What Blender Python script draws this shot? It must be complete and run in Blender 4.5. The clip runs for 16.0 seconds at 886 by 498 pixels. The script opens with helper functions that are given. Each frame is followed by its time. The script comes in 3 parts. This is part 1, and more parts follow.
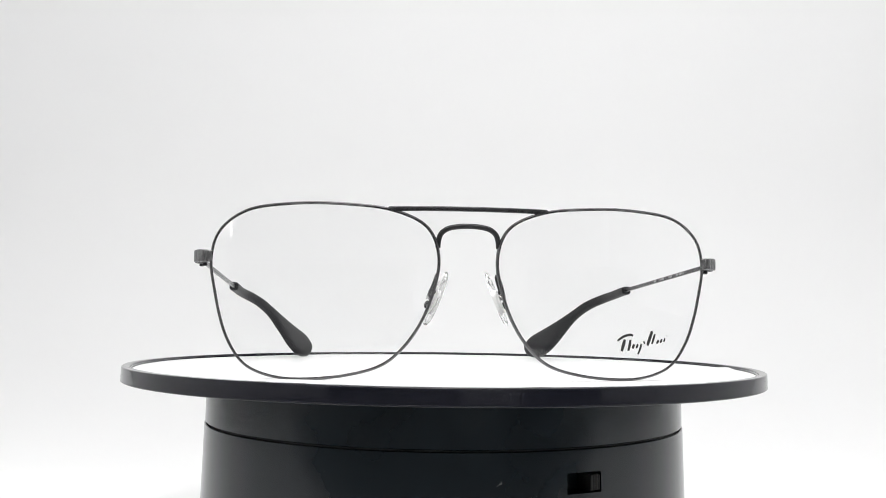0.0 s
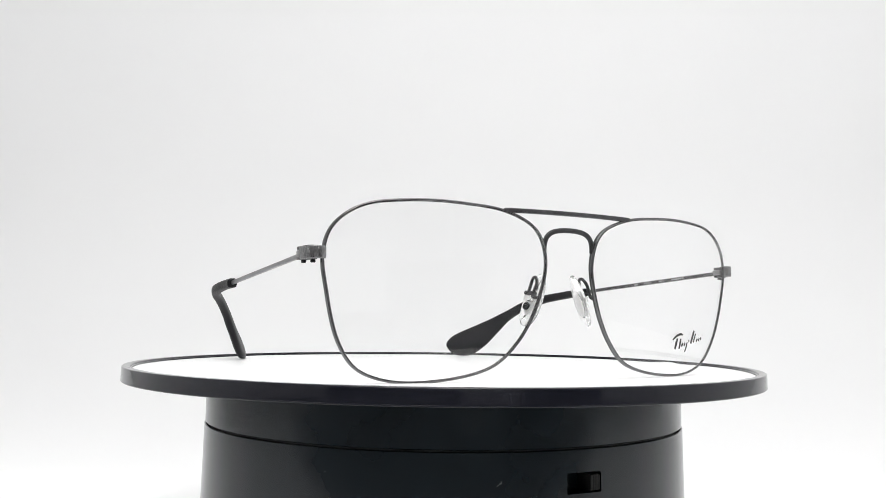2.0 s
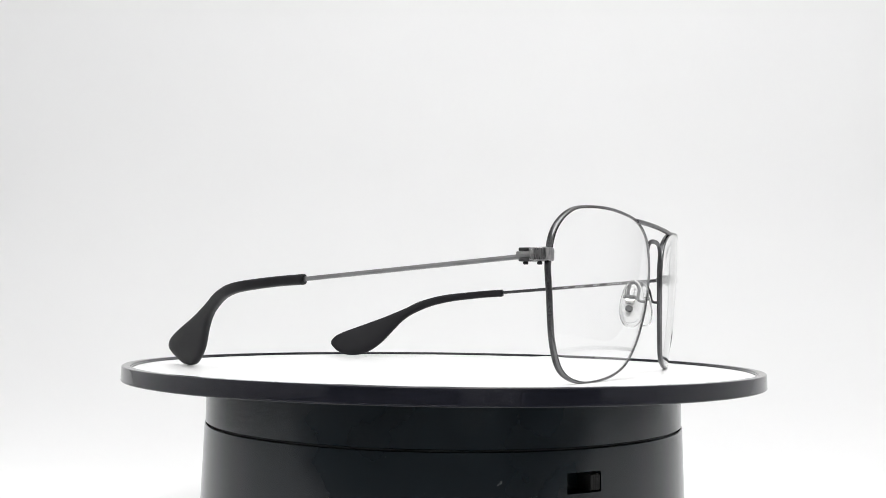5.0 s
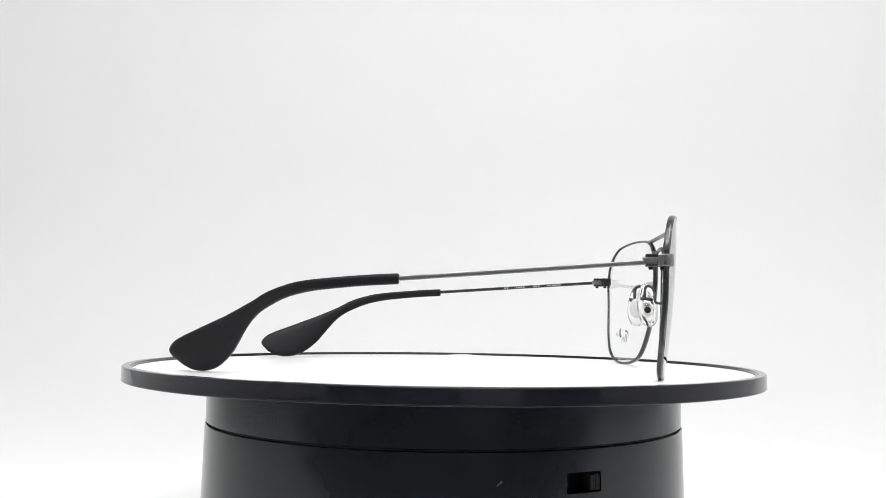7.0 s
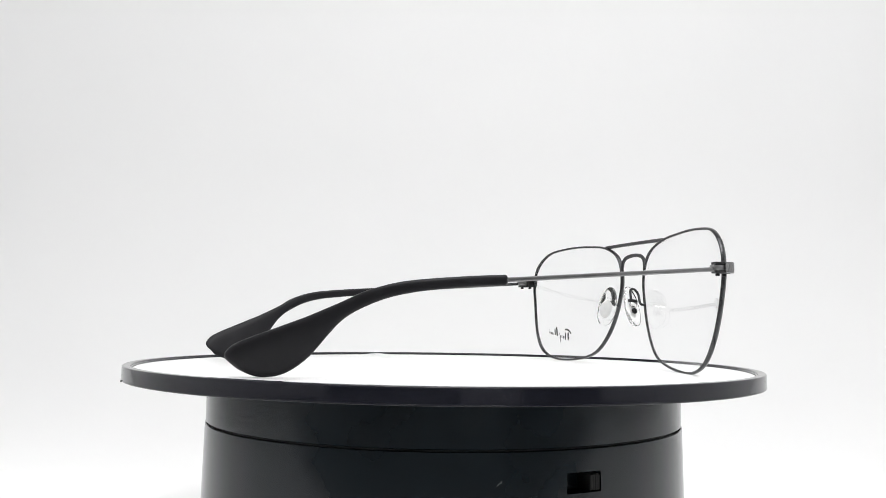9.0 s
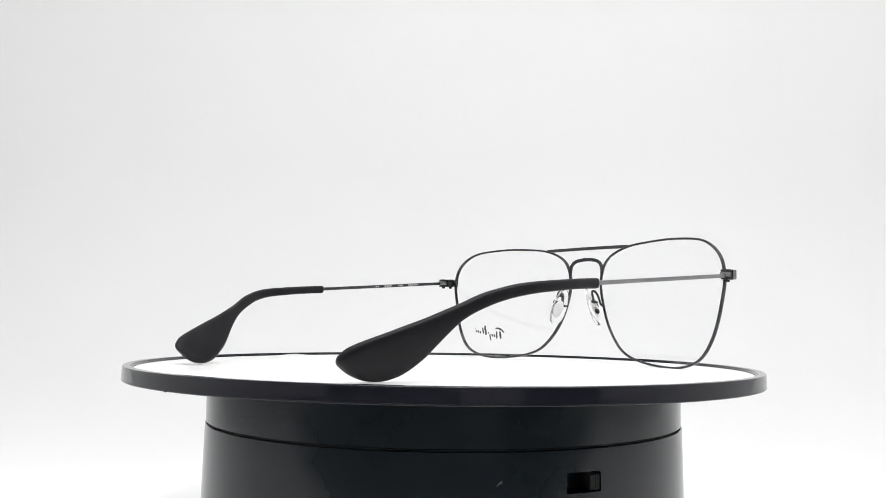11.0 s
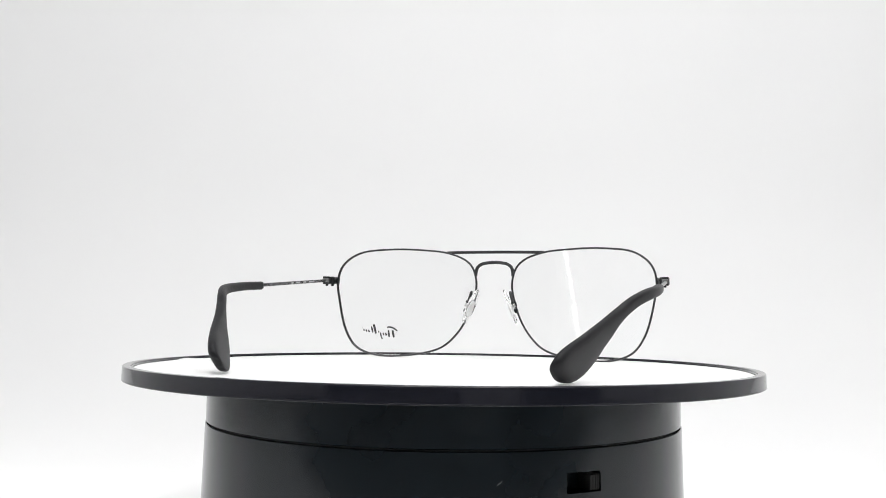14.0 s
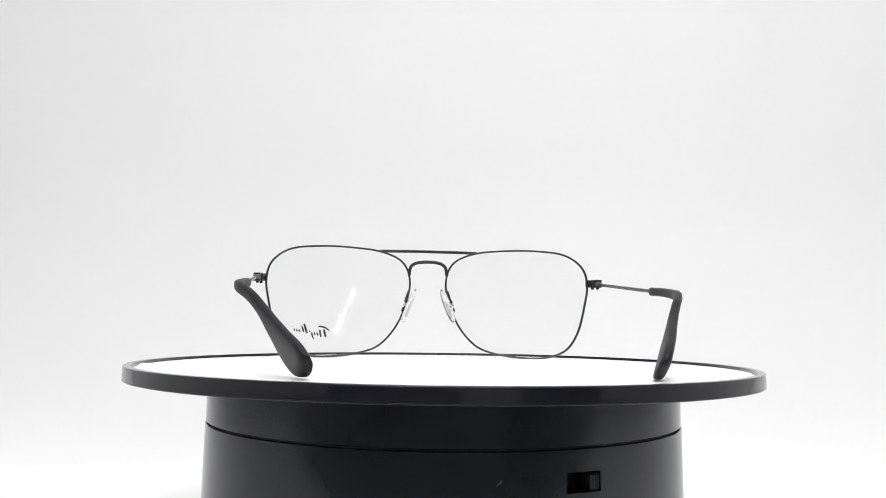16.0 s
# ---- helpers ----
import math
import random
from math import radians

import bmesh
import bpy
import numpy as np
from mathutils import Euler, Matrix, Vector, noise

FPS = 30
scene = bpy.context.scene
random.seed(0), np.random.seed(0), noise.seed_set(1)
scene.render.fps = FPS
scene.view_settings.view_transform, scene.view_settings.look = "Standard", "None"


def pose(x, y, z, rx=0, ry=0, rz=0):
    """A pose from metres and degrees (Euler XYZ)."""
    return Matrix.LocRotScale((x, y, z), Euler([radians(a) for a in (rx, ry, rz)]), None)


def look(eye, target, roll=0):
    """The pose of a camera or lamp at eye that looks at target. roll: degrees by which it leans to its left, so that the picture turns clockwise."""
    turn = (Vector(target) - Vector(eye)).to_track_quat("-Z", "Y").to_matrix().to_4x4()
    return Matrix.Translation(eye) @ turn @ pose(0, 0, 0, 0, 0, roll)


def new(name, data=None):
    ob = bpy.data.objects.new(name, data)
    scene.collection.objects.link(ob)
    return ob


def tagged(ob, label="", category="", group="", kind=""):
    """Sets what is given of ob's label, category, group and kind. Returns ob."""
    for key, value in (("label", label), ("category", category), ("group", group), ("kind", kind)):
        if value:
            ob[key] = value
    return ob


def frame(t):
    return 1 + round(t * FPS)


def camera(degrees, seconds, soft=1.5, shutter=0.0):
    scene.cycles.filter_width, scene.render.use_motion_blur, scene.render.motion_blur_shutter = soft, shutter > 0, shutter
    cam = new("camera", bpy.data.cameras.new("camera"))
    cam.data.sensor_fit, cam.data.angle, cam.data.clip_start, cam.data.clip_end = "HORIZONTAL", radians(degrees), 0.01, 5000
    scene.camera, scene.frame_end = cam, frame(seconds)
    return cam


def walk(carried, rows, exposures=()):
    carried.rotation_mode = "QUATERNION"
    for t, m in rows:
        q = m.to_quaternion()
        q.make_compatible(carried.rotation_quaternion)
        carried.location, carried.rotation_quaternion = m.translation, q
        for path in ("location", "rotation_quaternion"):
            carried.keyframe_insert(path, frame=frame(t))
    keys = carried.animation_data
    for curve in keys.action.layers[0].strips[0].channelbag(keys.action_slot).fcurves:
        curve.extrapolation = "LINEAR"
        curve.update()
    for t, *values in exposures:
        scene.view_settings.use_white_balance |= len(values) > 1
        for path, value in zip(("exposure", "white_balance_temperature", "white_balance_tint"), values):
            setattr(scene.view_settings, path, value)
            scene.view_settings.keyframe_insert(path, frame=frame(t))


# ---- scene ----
MM = 0.001
SPIN = 11.312          # turntable speed, degrees per second
EASE = 0.2             # and its unevenness, degrees
WOBBLE = 0.08          # how far the platter leans out of true, degrees
YAW = 6.18             # how the glasses stand on the platter at the start
ROLL = -0.15          # and how they lean towards the wearer's right
SHIFT = -1.84 * MM     # their middle, off the platter's axis

# ---- camera ----
cam = camera(53.61, 16.0, soft=0.85)


def eye_row(t, back):
    eye = Vector((-0.00086, -back, 0.01486))
    aim = Vector((0.00026, math.cos(radians(4.531)), math.sin(radians(4.531))))
    return (t, look(eye, eye + aim, 0.724))


walk(cam, [eye_row(0.0, 0.29089), eye_row(8.0, 0.29133), eye_row(16.0, 0.29176)])

# ---- light ----
world = bpy.data.worlds.new("world")
scene.world = world
world.use_nodes = True
world.node_tree.nodes["Background"].inputs[0].default_value = (1.0, 1.0, 1.0, 1)
world.node_tree.nodes["Background"].inputs[1].default_value = 0.05
scene.view_settings.exposure = 0.0


def area_lamp(name, m, sx, sy, watts, color):
    data = bpy.data.lights.new(name, "AREA")
    data.shape, data.size, data.size_y = "RECTANGLE", sx, sy
    data.energy, data.color = watts, color
    ob = new(name, data)
    ob.matrix_world = m
    return ob


FLOOR = -0.060
TENT = dict(left=-0.46, right=0.50, front=-0.47, back=0.52, top=0.66)
BAR_LEFT, BAR_RIGHT, BAR_FRONT, BAR_HIGH = (-0.33, -0.48), (0.43, -0.21), (0.22, -0.55), (-0.29, -0.65)
area_lamp("panel_lamp", pose(0.07, -0.19, TENT["top"] - 0.031), 0.74, 0.50, 3.95, (0.997, 0.999, 1.0))
# unseen fill, added to brighten the room that lenses and metal mirror
area_lamp("room_fill_lamp", pose(0.0, -1.2, 1.57), 1.2, 0.6, 24.0, (1.0, 0.99, 0.97))


# ---- materials ----
def material(name, color, rough=0.5, metal=0.0, vary=0.06, scale=60.0, bump=0.05, fine=1500.0, spec=0.5, stretch=(1, 1, 1), rough_vary=0.08):
    """A surface with broad tone changes, fine grain in the relief and uneven gloss."""
    m = bpy.data.materials.new(name)
    m.use_nodes = True
    nt = m.node_tree
    b = nt.nodes["Principled BSDF"]
    b.inputs["Metallic"].default_value = metal
    b.inputs["Specular IOR Level"].default_value = spec
    co = nt.nodes.new("ShaderNodeTexCoord")
    mp = nt.nodes.new("ShaderNodeMapping")
    mp.inputs["Scale"].default_value = stretch
    nt.links.new(co.outputs["Object"], mp.inputs["Vector"])
    big = nt.nodes.new("ShaderNodeTexNoise")
    big.inputs["Scale"].default_value, big.inputs["Detail"].default_value = scale, 4
    nt.links.new(mp.outputs[0], big.inputs["Vector"])
    small = nt.nodes.new("ShaderNodeTexNoise")
    small.inputs["Scale"].default_value, small.inputs["Detail"].default_value = fine, 2
    nt.links.new(mp.outputs[0], small.inputs["Vector"])
    ramp = nt.nodes.new("ShaderNodeMapRange")
    ramp.inputs["From Min"].default_value, ramp.inputs["From Max"].default_value = 0.3, 0.7
    ramp.inputs["To Min"].default_value, ramp.inputs["To Max"].default_value = 1 - vary, 1 + vary
    nt.links.new(big.outputs["Fac"], ramp.inputs["Value"])
    mix = nt.nodes.new("ShaderNodeVectorMath")
    mix.operation = "SCALE"
    mix.inputs[0].default_value = color
    nt.links.new(ramp.outputs[0], mix.inputs["Scale"])
    nt.links.new(mix.outputs[0], b.inputs["Base Color"])
    rr = nt.nodes.new("ShaderNodeMapRange")
    rr.inputs["From Min"].default_value, rr.inputs["From Max"].default_value = 0.3, 0.7
    rr.inputs["To Min"].default_value = max(0.02, rough - rough_vary)
    rr.inputs["To Max"].default_value = min(1.0, rough + rough_vary)
    nt.links.new(small.outputs["Fac"], rr.inputs["Value"])
    nt.links.new(rr.outputs[0], b.inputs["Roughness"])
    if bump:
        bp = nt.nodes.new("ShaderNodeBump")
        bp.inputs["Strength"].default_value, bp.inputs["Distance"].default_value = bump, 0.0002
        nt.links.new(small.outputs["Fac"], bp.inputs["Height"])
        nt.links.new(bp.outputs[0], b.inputs["Normal"])
    return m


def glass(name, color, ior, rough=0.0):
    m = bpy.data.materials.new(name)
    m.use_nodes = True
    b = m.node_tree.nodes["Principled BSDF"]
    b.inputs["Base Color"].default_value = (*color, 1)
    b.inputs["Transmission Weight"].default_value = 1.0
    b.inputs["IOR"].default_value, b.inputs["Roughness"].default_value = ior, rough
    return m


def glow(name, color, strength):
    m = bpy.data.materials.new(name)
    m.use_nodes = True
    b = m.node_tree.nodes["Principled BSDF"]
    b.inputs["Base Color"].default_value = (0.9, 0.9, 0.9, 1)
    b.inputs["Emission Color"].default_value = (*color, 1)
    b.inputs["Emission Strength"].default_value = strength
    return m


M_PAPER = material("white_paper", (0.82, 0.82, 0.82), 0.9, vary=0.012, scale=3.0, bump=0.03, fine=900, spec=0.1)
M_FABRIC = material("white_tent_fabric", (0.80, 0.80, 0.80), 0.85, vary=0.02, scale=6.0, bump=0.1, fine=1200, spec=0.15)
M_ROOM = material("pale_room_paint", (0.64, 0.64, 0.64), 0.8, vary=0.1, scale=2.0, bump=0.05, fine=200)
M_TABLE = material("grey_table", (0.13, 0.13, 0.135), 0.6, vary=0.12, scale=8, bump=0.05, fine=300)
M_GUN = material("brushed_gunmetal", (0.24, 0.24, 0.244), 0.3, 1.0, vary=0.12, scale=300, bump=0.0, fine=3000, rough_vary=0.02)
# rim front and back: lit and dark tones of the same gunmetal
M_RIM_FRONT = material("rim_metal_lit_front", (0.145, 0.145, 0.148), 0.24, 1.0, vary=0.1, scale=200, bump=0.0, fine=2500, rough_vary=0.03)
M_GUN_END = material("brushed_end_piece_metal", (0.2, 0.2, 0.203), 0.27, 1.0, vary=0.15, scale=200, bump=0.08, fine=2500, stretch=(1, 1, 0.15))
M_GUN_BACK = material("gunmetal_darkened", (0.068, 0.068, 0.071), 0.27, 1.0, vary=0.12, scale=300, bump=0.0, fine=4000, rough_vary=0.03)
M_GUN_DARK = material("dark_gunmetal", (0.058, 0.058, 0.06), 0.36, 1.0, vary=0.15, scale=400, bump=0.1, fine=4000)
M_TIP = material("matte_black_acetate", (0.0075, 0.0075, 0.0092), 0.46, vary=0.12, scale=200, bump=0.12, fine=3000, spec=0.2)
M_BLACK = material("glossy_black_plastic", (0.004, 0.0078, 0.0108), 0.15, vary=0.15, scale=50, bump=0.006, fine=900, rough_vary=0.03, spec=0.25)
M_RIM = material("black_platter_plastic", (0.0055, 0.006, 0.0105), 0.11, vary=0.12, scale=50, bump=0.003, fine=900, rough_vary=0.03, spec=0.32)
M_GROOVE = material("groove_black", (0.006, 0.006, 0.006), 0.6, bump=0.0)
M_SLIDE = material("slider_black", (0.005, 0.005, 0.005), 0.5, vary=0.1, bump=0.02, spec=0.2)
M_TOP = material("white_platter_sheet", (0.79, 0.79, 0.79), 0.35, vary=0.012, scale=40, bump=0.02, fine=1500)
M_SILVER = material("polished_steel", (0.75, 0.75, 0.74), 0.12, 1.0, vary=0.05, bump=0.02)
M_SCREW = material("blackened_screw", (0.03, 0.03, 0.032), 0.4, 1.0, vary=0.2, scale=900)
M_LENS = glass("clear_lens", (0.99, 0.992, 0.992), 1.37)
M_PAD = glass("clear_silicone", (0.985, 0.985, 0.982), 1.32, 0.08)
M_CORE = material("pale_pad_core", (0.85, 0.85, 0.85), 0.25, vary=0.08, scale=500, bump=0.02)
M_PRINT = material("black_lens_print", (0.02, 0.02, 0.02), 0.5, vary=0.05, bump=0.0)
M_MARK = material("pale_marking", (0.4, 0.4, 0.4), 0.5, vary=0.05, bump=0.0)
M_LINT = material("pale_lint", (0.3, 0.3, 0.29), 0.9, vary=0.1)
M_HOUSING = material("lamp_housing_aluminium", (0.6, 0.6, 0.6), 0.4, 1.0)
M_LED = glow("led_diode", (1.0, 0.98, 0.95), 26.0)
M_DIFFUSER = glow("panel_diffuser", (0.99, 0.995, 1.0), 0.6)


# ---- mesh helpers ----
def finish(ob, smooth=True, angle=40):
    me = ob.data
    for f in me.polygons:
        f.use_smooth = smooth
    if smooth:
        me.set_sharp_from_angle(angle=radians(angle))
    return ob


def part(name, bm, mat, parent=None, label="", smooth=True, angle=40):
    bmesh.ops.recalc_face_normals(bm, faces=bm.faces)
    me = bpy.data.meshes.new(name)
    bm.to_mesh(me)
    bm.free()
    me.materials.append(mat)
    ob = new(name, me)
    if parent:
        ob.parent = parent
    if label:
        tagged(ob, label)
    return finish(ob, smooth, angle)


def loft(rings, ring_closed=True, path_closed=False, cap=True, bm=None):
    bm = bm or bmesh.new()
    vs = [[bm.verts.new(p) for p in r] for r in rings]
    n, k = len(vs), len(vs[0])
    for i in range(n if path_closed else n - 1):
        a, b = vs[i], vs[(i + 1) % n]
        for j in range(k if ring_closed else k - 1):
            q = (j + 1) % k
            bm.faces.new((a[j], a[q], b[q], b[j]))
    if cap and not path_closed and ring_closed:
        bm.faces.new(vs[0][::-1])
        bm.faces.new(vs[-1])
    return bm


def spline(ctrl, n=8, closed=False):
    """A smooth curve through the control points."""
    c = [Vector(p) for p in ctrl]
    k = len(c)
    out = []
    for i in range(k if closed else k - 1):
        if closed:
            a, b, d, e = c[i - 1], c[i], c[(i + 1) % k], c[(i + 2) % k]
        else:
            a, b, d, e = c[max(i - 1, 0)], c[i], c[i + 1], c[min(i + 2, k - 1)]
        for j in range(n):
            t = j / n
            out.append(0.5 * (2 * b + (d - a) * t + (2 * a - 5 * b + 4 * d - e) * t * t + (3 * b - a - 3 * d + e) * t ** 3))
    if not closed:
        out.append(c[-1])
    return out


def section(w, h, n=12, power=2.6):
    """A rounded cross-section, w by h."""
    out = []
    for i in range(n):
        a = 2 * math.pi * (i + 0.5) / n
        c, s = math.cos(a), math.sin(a)
        out.append((0.5 * w * math.copysign(abs(c) ** (2 / power), c), 0.5 * h * math.copysign(abs(s) ** (2 / power), s)))
    return out


def sweep(path, sec, up=Vector((0, 0, 1)), closed=False):
    """The section (across, up) carried along the path; sec may be a list of sections, one a point."""
    rings = []
    n = len(path)
    for i, p in enumerate(path):
        a = path[i - 1] if (i or closed) else path[i]
        b = path[(i + 1) % n] if (i < n - 1 or closed) else path[i]
        t = (b - a).normalized()
        side = t.cross(up).normalized()
        top = side.cross(t)
        s = sec[i] if isinstance(sec[0], list) else sec
        rings.append([p + side * u + top * v for u, v in s])
    return loft(rings, path_closed=closed)


def lathe(profile, seg=192):
    rings = []
    for i in range(seg):
        a = 2 * math.pi * i / seg
        rings.append([(r * math.cos(a), r * math.sin(a), z) for r, z in profile])
    return rings


def box(x0, x1, y0, y1, z0, z1, bevel=0.0, seg=2):
    bm = bmesh.new()
    bmesh.ops.create_cube(bm, size=1.0)
    for v in bm.verts:
        v.co = ((x0 + x1) / 2 + v.co.x * (x1 - x0), (y0 + y1) / 2 + v.co.y * (y1 - y0), (z0 + z1) / 2 + v.co.z * (z1 - z0))
    if bevel:
        bmesh.ops.bevel(bm, geom=bm.edges[:], offset=bevel, segments=seg, affect="EDGES", profile=0.5)
    return bm


def rod(a, b, r, seg=16, bevel=0.25):
    """A short round pin from a to b with softened ends."""
    a, b = Vector(a), Vector(b)
    d = b - a
    q = d.to_track_quat("Z", "Y").to_matrix()
    L = d.length
    e = min(r * bevel, L * 0.3)
    rings = []
    for rr, z in ((r - e, 0), (r, e), (r, L - e), (r - e, L)):
        rings.append([a + q @ Vector((rr * math.cos(2 * math.pi * i / seg), rr * math.sin(2 * math.pi * i / seg), z)) for i in range(seg)])
    return loft(rings)


# ---- the light tent and the room round it ----
def tent():
    # paper sweep: floor, bend and back in one sheet with thickness
    prof = [(-0.19, FLOOR), (-0.1, FLOOR), (0.0, FLOOR), (0.14, FLOOR)]
    rad = 0.20
    for i in range(1, 17):
        a = math.pi / 2 * i / 16
        prof.append((0.17 + rad * math.sin(a), FLOOR + rad * (1 - math.cos(a))))
    prof += [(0.372, 0.25), (0.376, 0.45), (0.38, TENT["top"] - 0.06)]
    out = [(y, z) for y, z in prof]
    rings = []
    for x in (TENT["left"] + 0.012, 0.0, TENT["right"] - 0.012):
        rings.append([(x, y, z) for y, z in out] + [(x, y + 0.003, z - 0.003) for y, z in reversed(out)])
    tagged(part("backdrop", loft(rings), M_PAPER), "seamless white paper sweep behind the turntable", "backdrop", kind="structure")
    L, R, F, B, T = (TENT[k] for k in ("left", "right", "front", "back", "top"))
    w = 0.01
    tagged(part("wall_left", box(L - w, L, F - 0.2, B, FLOOR - 0.004, T), M_FABRIC, smooth=False), "white fabric side of the light tent", "wall", kind="structure")
    tagged(part("wall_right", box(R, R + w, F, B, FLOOR - 0.004, T), M_FABRIC, smooth=False), "white fabric side of the light tent", "wall", kind="structure")
    tagged(part("wall_back", box(L - w, R + w, B, B + w, FLOOR - 0.004, T), M_FABRIC, smooth=False), "white fabric back of the light tent", "wall", kind="structure")
    tagged(part("ceiling", box(L - w, R + w, F, B + w, T, T + w), M_FABRIC, smooth=False), "white fabric top of the light tent", "ceiling", kind="structure")
    tagged(part("floor", box(-1.9, 1.9, -2.2, 1.2, FLOOR - 0.03, FLOOR - 0.006), M_TABLE, smooth=False), "grey table top round the light tent", "floor", kind="structure")
    tagged(part("wall_room_front", box(-1.9, 1.9, -2.22, -2.2, FLOOR - 0.03, 1.6), M_ROOM, smooth=False), "pale room wall", "wall", kind="structure")
    tagged(part("wall_room_back", box(-1.9, 1.9, 1.2, 1.22, FLOOR - 0.03, 1.6), M_ROOM, smooth=False), "pale room wall", "wall", kind="structure")
    tagged(part("ceiling_room", box(-1.92, 1.92, -2.22, 1.22, 1.6, 1.62), M_FABRIC, smooth=False), "white room ceiling", "ceiling", kind="structure")
    tagged(part("wall_room_left", box(-1.92, -1.9, -2.2, 1.2, FLOOR - 0.03, 1.6), M_ROOM, smooth=False), "pale room wall", "wall", kind="structure")
    tagged(part("wall_room_right", box(1.9, 1.92, -2.2, 1.2, FLOOR - 0.03, 1.6), M_ROOM, smooth=False), "pale room wall", "wall", kind="structure")


tent()


def ceiling_panel():
    top = new("ceiling_light")
    top.location = (0.07, -0.19, TENT["top"])
    tagged(top, "flat oblong light panel under the tent top", "light panel")
    h, d = 0.39, 0.27
    part("frame", box(-h, h, -d, d, -0.024, -0.0005, 0.004), M_HOUSING, top, "aluminium frame")
    part("diffuser", box(-h + 0.012, h - 0.012, -d + 0.012, d - 0.012, -0.028, -0.0245, 0.001), M_DIFFUSER, top, "glowing white diffuser")


ceiling_panel()


# fixture added out of view to go with the room fill
def room_fill_light():
    top = new("ceiling_light")
    top.location = (0.0, -1.2, 1.6)
    tagged(top, "long flat fill light added under the room ceiling, unseen", "ceiling light")
    part("frame", box(-0.63, 0.63, -0.33, 0.33, -0.022, -0.0005, 0.004), M_HOUSING, top, "aluminium frame")
    part("diffuser", box(-0.6, 0.6, -0.3, 0.3, -0.026, -0.0225, 0.001), M_DIFFUSER, top, "glowing white diffuser")


room_fill_light()


def light_bar(x, y, low, high, lean):
    """A slim bar on a pole, tilted by lean degrees, with a row of diodes that faces the turntable."""
    top = new("led_light_bar")
    tagged(top, "slim bar on a pole with a row of white diodes", "light bar", group="light bars round the turntable")
    tilt = Matrix.Translation((0, 0, low)) @ Matrix.Rotation(radians(-lean), 4, "X")
    part("foot", box(-0.03, 0.03, -0.03, 0.03, 0, 0.0055, 0.002), M_HOUSING, top)
    part("pole", rod((-0.003, 0, 0.005), (-0.003, 0, low - 0.001), 0.004, 16), M_HOUSING, top)
    bm = box(-0.008, 0.002, -0.008, 0.008, -0.006, high - low + 0.006, 0.002)
    bm.transform(tilt)
    part("housing", bm, M_HOUSING, top)
    n = round((high - low) / 0.0105) + 1
    for i in range(n):
        z = (high - low) * i / (n - 1)
        bm = box(0.0022, 0.0042, -0.0028, 0.0028, z - 0.0028, z + 0.0028, 0.0006, 1)
        bm.transform(tilt)
        part("diode", bm, M_LED, top)
    top.matrix_world = pose(x, y, FLOOR - 0.006, 0, 0, math.degrees(math.atan2(-y, -x)))


light_bar(*BAR_LEFT, 0.126, 0.27, 22)
light_bar(*BAR_RIGHT, 0.150, 0.225, -24)
light_bar(*BAR_FRONT, 0.205, 0.25, -40)
light_bar(*BAR_HIGH, 0.323, 0.49, 50)


def white_box():
    """The small pale box that the lenses mirror."""
    ob = part("white_box", box(-0.075, 0.075, -0.03, 0.03, 0, 0.105, 0.002), M_FABRIC)
    ob.matrix_world = pose(0.115, -0.50, FLOOR - 0.006, 0, 0, 8)
    tagged(ob, "small plain white cardboard box on the grey table", "box")


white_box()


# ---- turntable ----
TOP = -0.9 * MM        # upper face of the white sheet
LIFT_AT, NUB_AT = 5.5, 101.8


